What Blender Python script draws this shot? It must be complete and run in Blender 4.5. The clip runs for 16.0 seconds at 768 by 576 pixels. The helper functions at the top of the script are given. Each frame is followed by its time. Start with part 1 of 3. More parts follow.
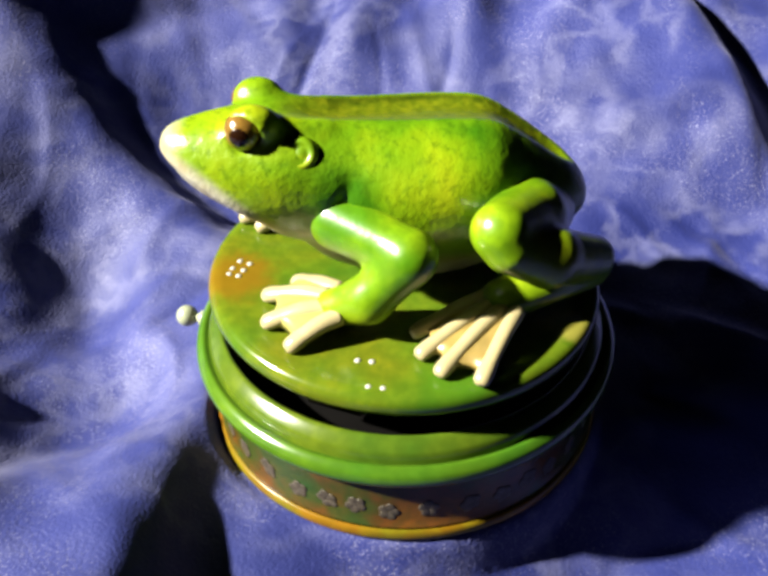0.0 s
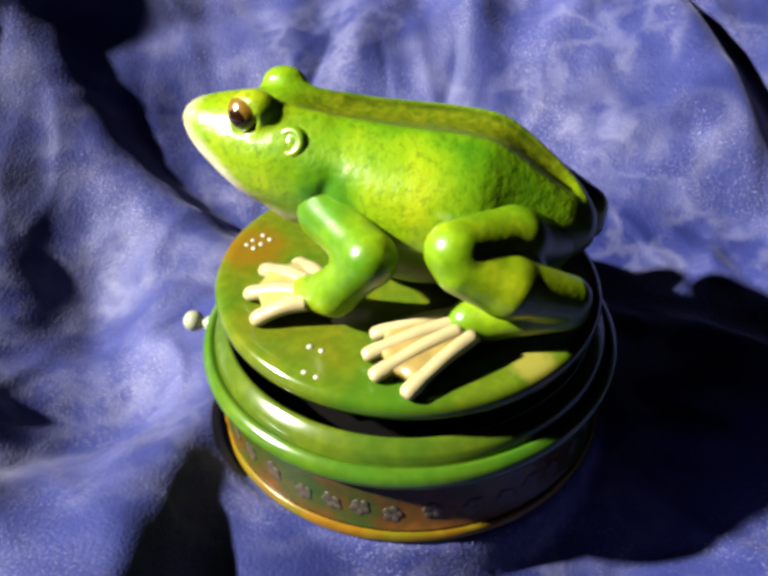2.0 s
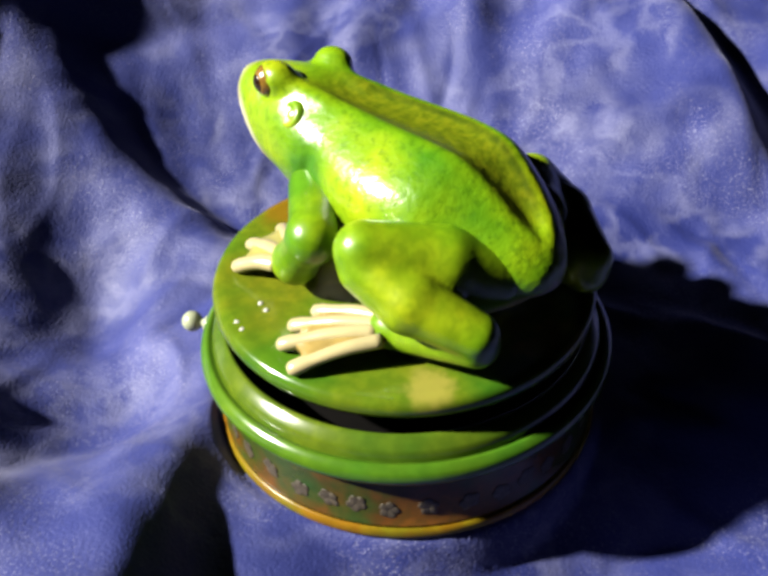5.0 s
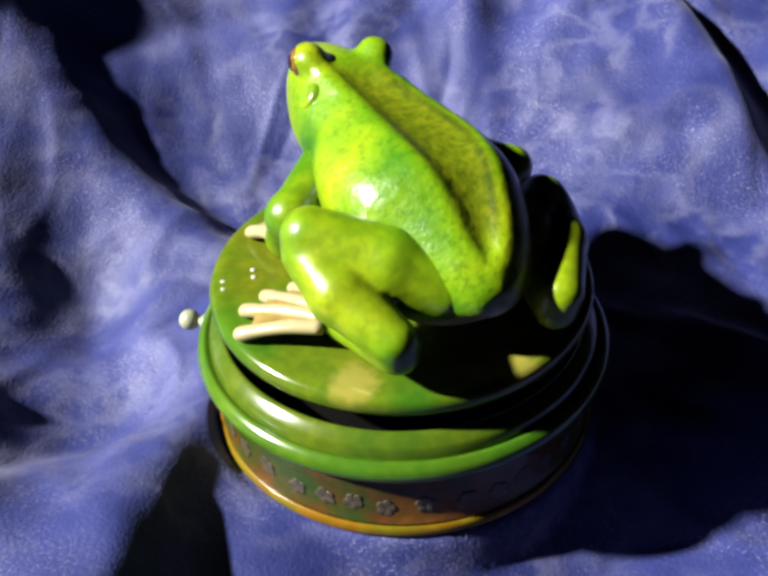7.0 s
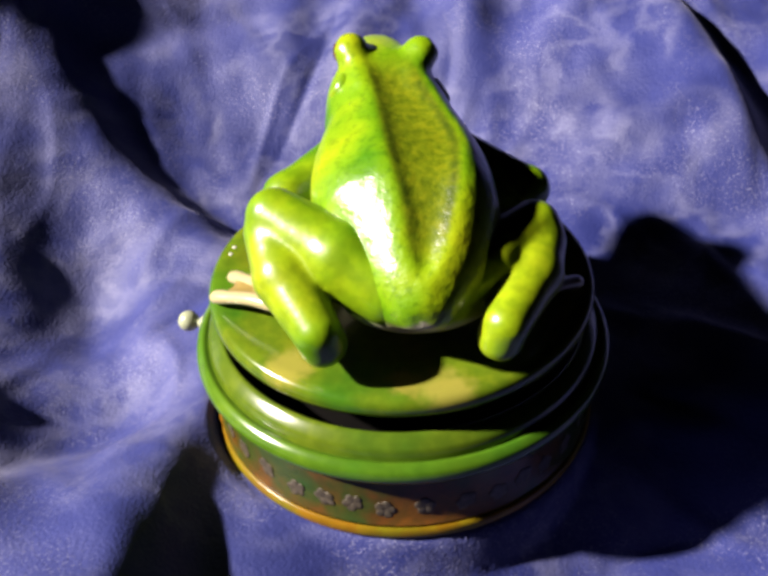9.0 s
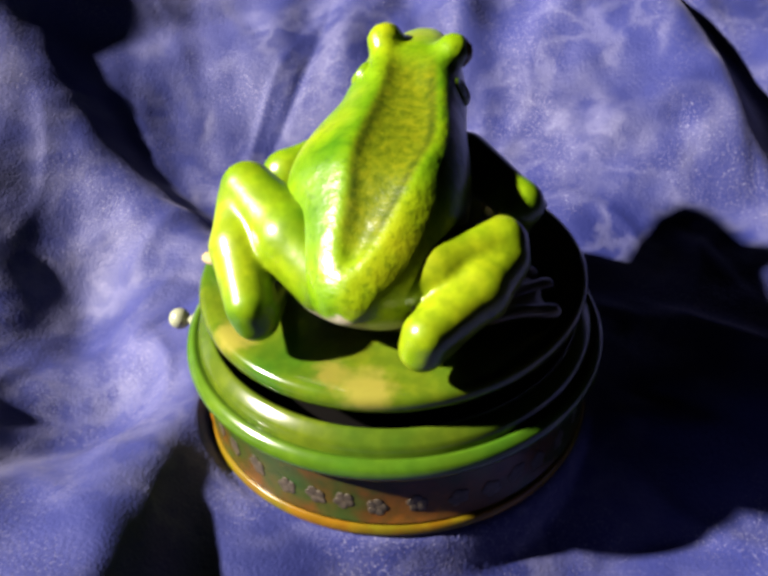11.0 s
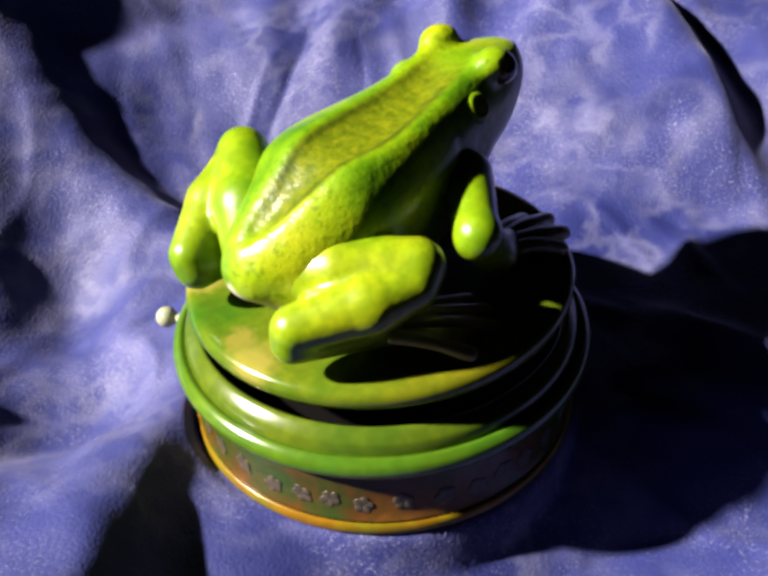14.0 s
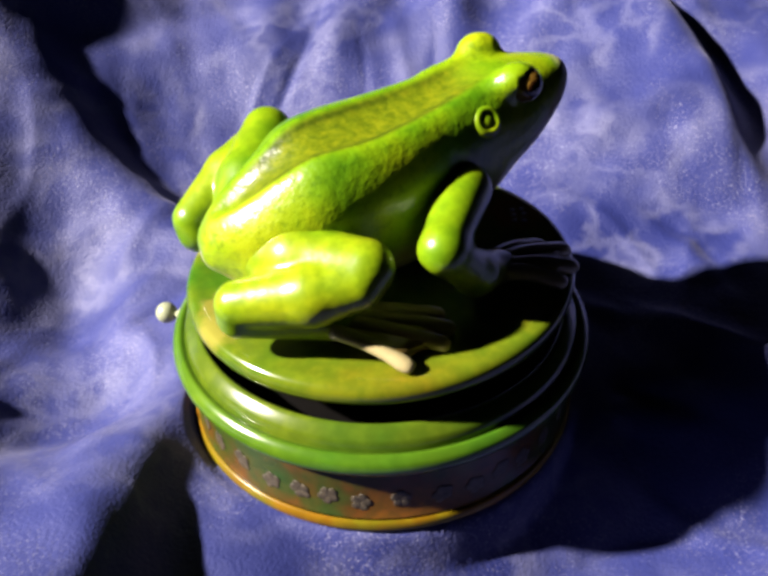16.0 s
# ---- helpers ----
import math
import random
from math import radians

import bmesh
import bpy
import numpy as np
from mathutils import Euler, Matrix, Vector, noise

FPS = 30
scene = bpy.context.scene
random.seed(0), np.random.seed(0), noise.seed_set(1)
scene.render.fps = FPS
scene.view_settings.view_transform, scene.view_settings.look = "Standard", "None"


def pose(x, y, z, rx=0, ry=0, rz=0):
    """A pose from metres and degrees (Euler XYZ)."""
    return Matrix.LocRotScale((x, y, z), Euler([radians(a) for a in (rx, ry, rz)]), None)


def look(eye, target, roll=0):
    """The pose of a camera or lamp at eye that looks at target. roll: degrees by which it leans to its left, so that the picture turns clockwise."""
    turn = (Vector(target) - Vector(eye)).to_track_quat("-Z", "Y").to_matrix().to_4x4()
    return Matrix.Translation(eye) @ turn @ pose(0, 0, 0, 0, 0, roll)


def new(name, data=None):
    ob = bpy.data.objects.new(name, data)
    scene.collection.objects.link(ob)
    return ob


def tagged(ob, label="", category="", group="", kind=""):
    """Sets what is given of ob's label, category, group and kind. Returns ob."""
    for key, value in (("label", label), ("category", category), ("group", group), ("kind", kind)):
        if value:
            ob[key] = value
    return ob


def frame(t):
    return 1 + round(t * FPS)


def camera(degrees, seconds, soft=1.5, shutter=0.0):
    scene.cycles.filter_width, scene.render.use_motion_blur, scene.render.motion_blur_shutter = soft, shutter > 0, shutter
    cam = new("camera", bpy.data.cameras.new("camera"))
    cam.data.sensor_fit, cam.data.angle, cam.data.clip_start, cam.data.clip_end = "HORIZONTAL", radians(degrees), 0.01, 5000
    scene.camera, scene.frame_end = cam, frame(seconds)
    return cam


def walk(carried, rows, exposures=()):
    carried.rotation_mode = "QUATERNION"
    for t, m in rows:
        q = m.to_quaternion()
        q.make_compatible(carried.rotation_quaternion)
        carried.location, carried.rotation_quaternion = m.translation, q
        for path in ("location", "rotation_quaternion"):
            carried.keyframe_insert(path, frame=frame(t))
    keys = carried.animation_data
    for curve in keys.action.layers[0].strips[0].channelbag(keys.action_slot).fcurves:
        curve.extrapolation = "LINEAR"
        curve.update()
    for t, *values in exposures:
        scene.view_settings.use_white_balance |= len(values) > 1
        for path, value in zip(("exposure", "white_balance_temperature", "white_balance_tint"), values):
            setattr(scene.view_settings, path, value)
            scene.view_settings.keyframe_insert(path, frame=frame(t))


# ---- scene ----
SECONDS = 16.0
cam = camera(49.45, SECONDS, soft=3.6)
walk(cam, [
    (0.0, pose(-0.00600, -0.19018, 0.13663, 52.732, 1.075, -0.864)),
    (0.5, pose(-0.00508, -0.19036, 0.13634, 52.851, 1.186, -0.700)),
    (1.0, pose(-0.00514, -0.19139, 0.13705, 52.951, 1.084, -0.635)),
    (1.5, pose(-0.00546, -0.19208, 0.13718, 53.095, 1.118, -0.562)),
    (2.0, pose(-0.00539, -0.19290, 0.13724, 53.349, 1.369, -0.540)),
    (2.5, pose(-0.00536, -0.19294, 0.13680, 53.337, 1.297, -0.398)),
    (3.0, pose(-0.00366, -0.19291, 0.13653, 53.318, 1.551, -0.583)),
    (3.5, pose(-0.00411, -0.19372, 0.13680, 53.470, 1.460, -0.379)),
    (4.0, pose(-0.00340, -0.19458, 0.13753, 53.490, 1.728, -0.555)),
    (6.5, pose(-0.00243, -0.19565, 0.13546, 53.903, 1.986, -0.515)),
    (7.0, pose(-0.00209, -0.19578, 0.13560, 53.790, 1.923, -0.548)),
    (7.5, pose(-0.00169, -0.19623, 0.13563, 53.852, 2.012, -0.598)),
    (8.0, pose(-0.00152, -0.19666, 0.13608, 54.000, 2.096, -0.553)),
    (8.5, pose(-0.00138, -0.19591, 0.13520, 53.976, 1.994, -0.473)),
    (9.0, pose(-0.00183, -0.19566, 0.13482, 53.980, 1.938, -0.523)),
    (11.5, pose(0.00040, -0.19467, 0.13176, 54.073, 2.099, -0.808)),
    (12.0, pose(0.00052, -0.19459, 0.13165, 54.015, 2.109, -0.831)),
    (12.5, pose(0.00059, -0.19506, 0.13163, 54.043, 2.055, -0.823)),
    (13.0, pose(0.00006, -0.19590, 0.13262, 53.973, 1.968, -0.825)),
    (13.5, pose(0.00063, -0.19593, 0.13303, 54.026, 1.964, -0.970)),
    (14.0, pose(0.00195, -0.19468, 0.13187, 53.936, 1.890, -1.168)),
    (14.5, pose(0.00231, -0.19544, 0.13183, 53.982, 1.797, -1.023)),
    (15.0, pose(0.00221, -0.19516, 0.13146, 53.879, 1.728, -1.013)),
    (15.5, pose(0.00144, -0.19513, 0.13137, 53.850, 1.432, -1.035)),
    (16.0, pose(0.00124, -0.19578, 0.13161, 54.024, 1.206, -0.866)),
], [(0.0, 2.2, 6500, 10), (1.5, 2.04, 6500, 10), (3.0, 1.97, 6500, 10), (8.0, 1.86, 6300, 10), (9.0, 1.88, 6750, 18), (12.5, 2.02, 6850, 18), (16.0, 2.1, 6800, 16)])

# ---- light: low sun through a window, into an added unseen room that cuts fill ----
MM = 0.001
SUN_AZ, SUN_EL = radians(9.5), radians(37)
to_sun = Vector((-math.cos(SUN_AZ) * math.cos(SUN_EL), -math.sin(SUN_AZ) * math.cos(SUN_EL), math.sin(SUN_EL)))
world = bpy.data.worlds.new("sky")
scene.world = world
world.use_nodes = True
wn = world.node_tree.nodes
sky = wn.new("ShaderNodeTexSky")
sky.sky_type, sky.sun_disc = "NISHITA", False
sky.sun_elevation, sky.sun_rotation = SUN_EL, radians(260.5)
world.node_tree.links.new(sky.outputs[0], wn["Background"].inputs[0])
wn["Background"].inputs[1].default_value = 0.003
sun = new("sun", bpy.data.lights.new("sun", "SUN"))
sun.data.energy, sun.data.angle, sun.data.color = 5.0, radians(2.2), (1.0, 0.95, 0.86)
sun.matrix_world = look(to_sun * 1.2, (0, 0, 0))


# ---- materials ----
ALBEDO_CUT = 0.40  # all colours cut so shadows deepen by weaker bounce; exposure makes up for it


def mat(name, rough=0.5, metal=0.0, coat=0.0, spec=0.3):
    m = bpy.data.materials.new(name)
    m.use_nodes = True
    b = m.node_tree.nodes["Principled BSDF"]
    b.inputs["Roughness"].default_value = rough
    b.inputs["Metallic"].default_value = metal
    b.inputs["Coat Weight"].default_value = coat
    b.inputs["Coat Roughness"].default_value = 0.2
    b.inputs["Coat IOR"].default_value = 1.38
    b.inputs["Specular IOR Level"].default_value = spec
    return m, m.node_tree.nodes, m.node_tree.links, b


def coords(n, l, scale=1.0):
    tc = n.new("ShaderNodeTexCoord")
    mp = n.new("ShaderNodeMapping")
    mp.inputs["Scale"].default_value = (scale,) * 3
    l.new(tc.outputs["Object"], mp.inputs["Vector"])
    return mp.outputs["Vector"]


def noise_tex(n, l, vec, scale, detail=3.0, rough=0.55):
    t = n.new("ShaderNodeTexNoise")
    t.inputs["Scale"].default_value = scale
    t.inputs["Detail"].default_value = detail
    t.inputs["Roughness"].default_value = rough
    l.new(vec, t.inputs["Vector"])
    return t.outputs["Fac"]


def ramp(n, l, fac, stops):
    r = n.new("ShaderNodeValToRGB")
    e = r.color_ramp.elements
    while len(e) < len(stops):
        e.new(0.5)
    for k, (p, c) in zip(e, stops):
        k.position, k.color = p, (*(ALBEDO_CUT * v for v in c), 1)
    l.new(fac, r.inputs[0])
    return r.outputs[0]


def mixc(n, l, fac, a, b):
    m = n.new("ShaderNodeMix")
    m.data_type = "RGBA"
    for v, s in ((fac, m.inputs[0]), (a, m.inputs[6]), (b, m.inputs[7])):
        if isinstance(v, (int, float)):
            s.default_value = v
        elif isinstance(v, tuple):
            s.default_value = (*(ALBEDO_CUT * c for c in v), 1)
        else:
            l.new(v, s)
    return m.outputs[2]


def span(n, l, v, lo, hi):
    m = n.new("ShaderNodeMapRange")
    m.interpolation_type = "SMOOTHSTEP"
    m.inputs["From Min"].default_value, m.inputs["From Max"].default_value = lo, hi
    l.new(v, m.inputs["Value"])
    return m.outputs[0]


def bump(n, l, b, height, strength, dist):
    bp = n.new("ShaderNodeBump")
    bp.inputs["Strength"].default_value, bp.inputs["Distance"].default_value = strength, dist
    l.new(height, bp.inputs["Height"])
    l.new(bp.outputs[0], b.inputs["Normal"])
    return bp


def split_xyz(n, l, vec):
    s = n.new("ShaderNodeSeparateXYZ")
    l.new(vec, s.inputs[0])
    return s.outputs


def attr(n, name):
    a = n.new("ShaderNodeAttribute")
    a.attribute_name = name
    return a.outputs["Fac"]


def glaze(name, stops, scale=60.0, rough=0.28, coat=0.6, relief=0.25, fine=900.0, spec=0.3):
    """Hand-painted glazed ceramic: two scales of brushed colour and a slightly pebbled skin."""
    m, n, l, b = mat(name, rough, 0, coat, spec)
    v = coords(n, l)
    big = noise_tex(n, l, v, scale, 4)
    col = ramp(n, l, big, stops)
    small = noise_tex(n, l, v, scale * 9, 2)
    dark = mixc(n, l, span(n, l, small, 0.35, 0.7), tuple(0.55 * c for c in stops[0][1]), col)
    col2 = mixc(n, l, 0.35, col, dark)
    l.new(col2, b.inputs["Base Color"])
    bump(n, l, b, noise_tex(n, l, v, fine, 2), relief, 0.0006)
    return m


def frog_skin():
    m, n, l, b = mat("frog_glaze", 0.31, 0, 0.1, 0.45)
    v = coords(n, l)
    base = ramp(n, l, noise_tex(n, l, v, 34, 3, 0.5), [(0.33, (0.08, 0.29, 0.004)), (0.44, (0.23, 0.48, 0.005)), (0.55, (0.39, 0.59, 0.006)), (0.68, (0.56, 0.66, 0.01))])
    freckle = span(n, l, noise_tex(n, l, v, 520, 3, 0.6), 0.5, 0.66)
    freckled = mixc(n, l, freckle, base, (0.05, 0.17, 0.004))
    base = mixc(n, l, 0.4, base, freckled)
    # olive, speckled back between the ridges
    olive = ramp(n, l, noise_tex(n, l, v, 420, 4, 0.65), [(0.3, (0.10, 0.16, 0.004)), (0.48, (0.18, 0.25, 0.005)), (0.68, (0.29, 0.34, 0.008))])
    c = mixc(n, l, attr(n, "dorsal"), base, olive)
    # darker green beside the ridges
    gm = n.new("ShaderNodeMath")
    gm.operation = "MULTIPLY"
    gm.use_clamp = True
    l.new(attr(n, "groove"), gm.inputs[0]), l.new(span(n, l, noise_tex(n, l, v, 130, 3), 0.25, 0.6), gm.inputs[1])
    c = mixc(n, l, gm.outputs[0], c, (0.02, 0.055, 0.003))
    # pale lip, throat and belly
    cream = ramp(n, l, noise_tex(n, l, v, 120, 3), [(0.35, (0.62, 0.52, 0.28)), (0.6, (0.85, 0.82, 0.62))])
    c = mixc(n, l, attr(n, "pale"), c, cream)
    l.new(c, b.inputs["Base Color"])
    peb = noise_tex(n, l, v, 330, 3, 0.55)
    bump(n, l, b, peb, 0.34, 0.0011)
    return m


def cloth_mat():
    # satin; random paler tone paints in its sheen, fine flecks the glint of fibres
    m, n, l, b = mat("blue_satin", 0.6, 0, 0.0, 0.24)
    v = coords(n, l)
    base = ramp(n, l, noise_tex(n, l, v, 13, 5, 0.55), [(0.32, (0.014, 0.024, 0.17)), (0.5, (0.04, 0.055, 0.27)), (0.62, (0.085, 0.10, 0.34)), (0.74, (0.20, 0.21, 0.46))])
    glint = span(n, l, noise_tex(n, l, v, 1300, 2, 0.7), 0.53, 0.72)
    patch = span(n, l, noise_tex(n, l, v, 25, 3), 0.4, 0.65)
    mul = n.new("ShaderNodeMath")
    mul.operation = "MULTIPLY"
    l.new(glint, mul.inputs[0]), l.new(patch, mul.inputs[1])
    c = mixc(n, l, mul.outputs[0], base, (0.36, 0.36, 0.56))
    # pale wandering lines: the sheen along creases, painted into the colour
    for scale, seed, weight in ((20, 0.0, 0.3), (44, 3.0, 0.22)):
        cr = n.new("ShaderNodeTexNoise")
        cr.inputs["Scale"].default_value, cr.inputs["Detail"].default_value, cr.inputs["Distortion"].default_value = scale, 5, 0.2
        sh = n.new("ShaderNodeVectorMath")
        l.new(v, sh.inputs[0])
        sh.inputs[1].default_value = (seed, seed, 0)
        l.new(sh.outputs[0], cr.inputs["Vector"])
        dev = n.new("ShaderNodeMath")
        dev.operation = "SUBTRACT"
        l.new(cr.outputs["Fac"], dev.inputs[0])
        dev.inputs[1].default_value = 0.5
        ab = n.new("ShaderNodeMath")
        ab.operation = "ABSOLUTE"
        l.new(dev.outputs[0], ab.inputs[0])
        line = n.new("ShaderNodeMapRange")
        line.interpolation_type = "SMOOTHSTEP"
        line.inputs["From Min"].default_value, line.inputs["From Max"].default_value = 0.0, 0.09
        line.inputs["To Min"].default_value, line.inputs["To Max"].default_value = weight, 0.0
        l.new(ab.outputs[0], line.inputs["Value"])
        mm = n.new("ShaderNodeMath")
        mm.operation = "MULTIPLY"
        l.new(line.outputs[0], mm.inputs[0]), l.new(span(n, l, noise_tex(n, l, sh.outputs[0], 19, 2), 0.45, 0.62), mm.inputs[1])
        c = mixc(n, l, mm.outputs[0], c, (0.36, 0.37, 0.58))
    l.new(c, b.inputs["Base Color"])
    b.inputs["Sheen Weight"].default_value = 0.1
    b.inputs["Sheen Roughness"].default_value = 0.4
    b.inputs["Sheen Tint"].default_value = (0.75, 0.75, 1.0, 1)
    weave = noise_tex(n, l, v, 900, 2)
    b1 = bump(n, l, b, weave, 0.38, 0.0007)
    b2 = n.new("ShaderNodeBump")
    b2.inputs["Strength"].default_value, b2.inputs["Distance"].default_value = 0.13, 0.004
    l.new(noise_tex(n, l, v, 70, 5, 0.6), b2.inputs["Height"])
    l.new(b2.outputs[0], b1.inputs["Normal"])
    return m


def plain(name, rgb, rough=0.6, metal=0.0, coat=0.0, var=0.3, scale=80.0):
    m, n, l, b = mat(name, rough, metal, coat)
    v = coords(n, l)
    lo = tuple(c * (1 - var) for c in rgb)
    l.new(ramp(n, l, noise_tex(n, l, v, scale, 4), [(0.3, lo), (0.7, rgb)]), b.inputs["Base Color"])
    bump(n, l, b, noise_tex(n, l, v, scale * 8, 2), 0.15, 0.0004)
    return m


SKIN = frog_skin()
LIMB = glaze("limb_glaze", [(0.34, (0.12, 0.35, 0.005)), (0.46, (0.30, 0.53, 0.007)), (0.57, (0.45, 0.62, 0.01)), (0.74, (0.68, 0.70, 0.014))], 30, 0.3, 0.2, 0.28, 190, 0.45)


def lid_paint():
    m = glaze("lid_glaze", [(0.34, (0.07, 0.22, 0.012)), (0.48, (0.18, 0.28, 0.013)), (0.64, (0.26, 0.28, 0.013)), (0.8, (0.33, 0.24, 0.013))], 28, 0.17, 0.0, 0.03, 300, 0.38)
    n, l = m.node_tree.nodes, m.node_tree.links
    b = n["Principled BSDF"]
    col = b.inputs["Base Color"].links[0].from_socket
    v = coords(n, l)
    wob = n.new("ShaderNodeTexNoise")
    wob.inputs["Scale"].default_value = 260
    wob.inputs["Detail"].default_value = 4
    l.new(v, wob.inputs["Vector"])
    warp = n.new("ShaderNodeVectorMath")
    warp.operation = "MULTIPLY_ADD"
    l.new(wob.outputs["Color"], warp.inputs[0])
    warp.inputs[1].default_value = (0.008, 0.008, 0)
    l.new(v, warp.inputs[2])
    # brushed blots: centre and reach in metres, colour
    for (x, y), r, c in (((-0.025, -0.042), 0.0085, (0.50, 0.44, 0.08)), ((0.014, -0.049), 0.009, (0.50, 0.44, 0.08)), ((0.004, -0.047), 0.006, (0.42, 0.36, 0.06)), ((-0.008, 0.046), 0.015, (0.36, 0.17, 0.01)), ((-0.046, -0.012), 0.012, (0.10, 0.26, 0.012))):
        dist = n.new("ShaderNodeVectorMath")
        dist.operation = "DISTANCE"
        l.new(warp.outputs[0], dist.inputs[0])
        dist.inputs[1].default_value = (x + 0.004, y + 0.004, 0)
        mr = n.new("ShaderNodeMapRange")
        mr.interpolation_type = "SMOOTHSTEP"
        mr.inputs["From Min"].default_value, mr.inputs["From Max"].default_value = 0.35 * r, r
        mr.inputs["To Min"].default_value, mr.inputs["To Max"].default_value = 0.75, 0.0
        l.new(dist.outputs["Value"], mr.inputs["Value"])
        col = mixc(n, l, mr.outputs[0], col, c)
    l.new(col, b.inputs["Base Color"])
    return m


LID = lid_paint()
RING = glaze("ring_glaze", [(0.3, (0.09, 0.20, 0.014)), (0.55, (0.17, 0.25, 0.014)), (0.75, (0.27, 0.28, 0.016))], 30, 0.19, 0.0, 0.03, 240, 0.44)
LIPG = glaze("lip_glaze", [(0.3, (0.08, 0.24, 0.015)), (0.55, (0.15, 0.30, 0.015)), (0.75, (0.32, 0.32, 0.015))], 26, 0.18, 0.0, 0.02, 300, 0.44)
DRUM = glaze("drum_glaze", [(0.3, (0.03, 0.11, 0.02)), (0.46, (0.085, 0.10, 0.018)), (0.56, (0.18, 0.07, 0.014)), (0.7, (0.34, 0.13, 0.015))], 40, 0.25, 0.0, 0.05, 300, 0.22)
BAND = glaze("band_glaze", [(0.36, (0.34, 0.10, 0.007)), (0.48, (0.36, 0.19, 0.01)), (0.6, (0.22, 0.25, 0.012))], 22, 0.25, 0.0, 0.08, 300, 0.15)
CREAM = plain("cream_glaze", (0.80, 0.68, 0.34), 0.3, 0, 0.5, 0.18, 160)
PALM = plain("yellow_palm_glaze", (0.72, 0.66, 0.18), 0.3, 0, 0.5, 0.25, 160)
WEB = plain("ochre_web_glaze", (0.60, 0.43, 0.12), 0.35, 0, 0.4, 0.4, 160)
WHITE = plain("white_paint", (0.85, 0.84, 0.72), 0.4, 0, 0.2, 0.15, 300)
PEARL = plain("pearl_knob", (0.66, 0.72, 0.46), 0.3, 0, 0.5, 0.3, 300)
FLOWER = plain("flower_paint", (0.17, 0.14, 0.10), 0.4, 0, 0.0, 0.7, 400)
IRIS = plain("amber_iris", (0.46, 0.25, 0.04), 0.12, 0, 1.0, 0.55, 500)
PUPIL = plain("black_pupil", (0.035, 0.012, 0.004), 0.08, 0, 1.0, 0.3, 200)
# near black and almost glossless: the shade under the lid put into colour
WELL = plain("well_shade", (0.004, 0.0035, 0.003), 0.95, 0, 0, 0.3, 200)
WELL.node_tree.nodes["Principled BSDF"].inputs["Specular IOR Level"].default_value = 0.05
BLACK = plain("dark_metal", (0.02, 0.018, 0.015), 0.3, 0.6, 0.0, 0.5, 200)
# near black so the added room throws back hardly any light
WALL = plain("unseen_room_black", (0.03, 0.028, 0.026), 0.8, 0, 0, 0.15, 6)
CLOTH = cloth_mat()


# ---- mesh helpers ----
def part(name, me, material, parent, label=""):
    ob = new(name, me)
    if material and not me.materials:
        me.materials.append(material)
    ob.parent = parent
    return tagged(ob, label) if label else ob


def finish(bm, name, smooth=True):
    me = bpy.data.meshes.new(name)
    bm.normal_update()
    bm.to_mesh(me)
    bm.free()
    if smooth:
        me.polygons.foreach_set("use_smooth", [True] * len(me.polygons))
    return me


def lathe(name, profile, steps=160):
    """A closed ring of the (radius, height) profile, in millimetres."""
    k = len(profile)
    a = np.linspace(0, 2 * np.pi, steps, endpoint=False)
    pr = np.array(profile) * MM
    vs = np.stack([np.outer(np.cos(a), pr[:, 0]), np.outer(np.sin(a), pr[:, 0]), np.tile(pr[:, 1], (steps, 1))], 2).reshape(-1, 3)
    fs = [(i * k + j, ((i + 1) % steps) * k + j, ((i + 1) % steps) * k + j + 1, i * k + j + 1) for i in range(steps) for j in range(k - 1)]
    me = bpy.data.meshes.new(name)
    me.from_pydata(vs.tolist(), [], fs)
    bm = bmesh.new()
    bm.from_mesh(me)
    bmesh.ops.remove_doubles(bm, verts=bm.verts, dist=1e-6)
    bmesh.ops.recalc_face_normals(bm, faces=bm.faces)
    bm.to_mesh(me)
    bm.free()
    me.polygons.foreach_set("use_smooth", [True] * len(me.polygons))
    return me


def curve_pts(pts, n=6):
    """Catmull-Rom through the points."""
    p = np.array(pts, float)
    p = np.vstack([2 * p[0] - p[1], p, 2 * p[-1] - p[-2]])
    out = []
    for i in range(1, len(p) - 2):
        for t in np.linspace(0, 1, n, endpoint=False):
            a, b, c, d = p[i - 1:i + 3]
            out.append(0.5 * (2 * b + (c - a) * t + (2 * a - 5 * b + 4 * c - d) * t * t + (3 * b - a - 3 * c + d) * t ** 3))
    return np.array(out + [p[-2]])


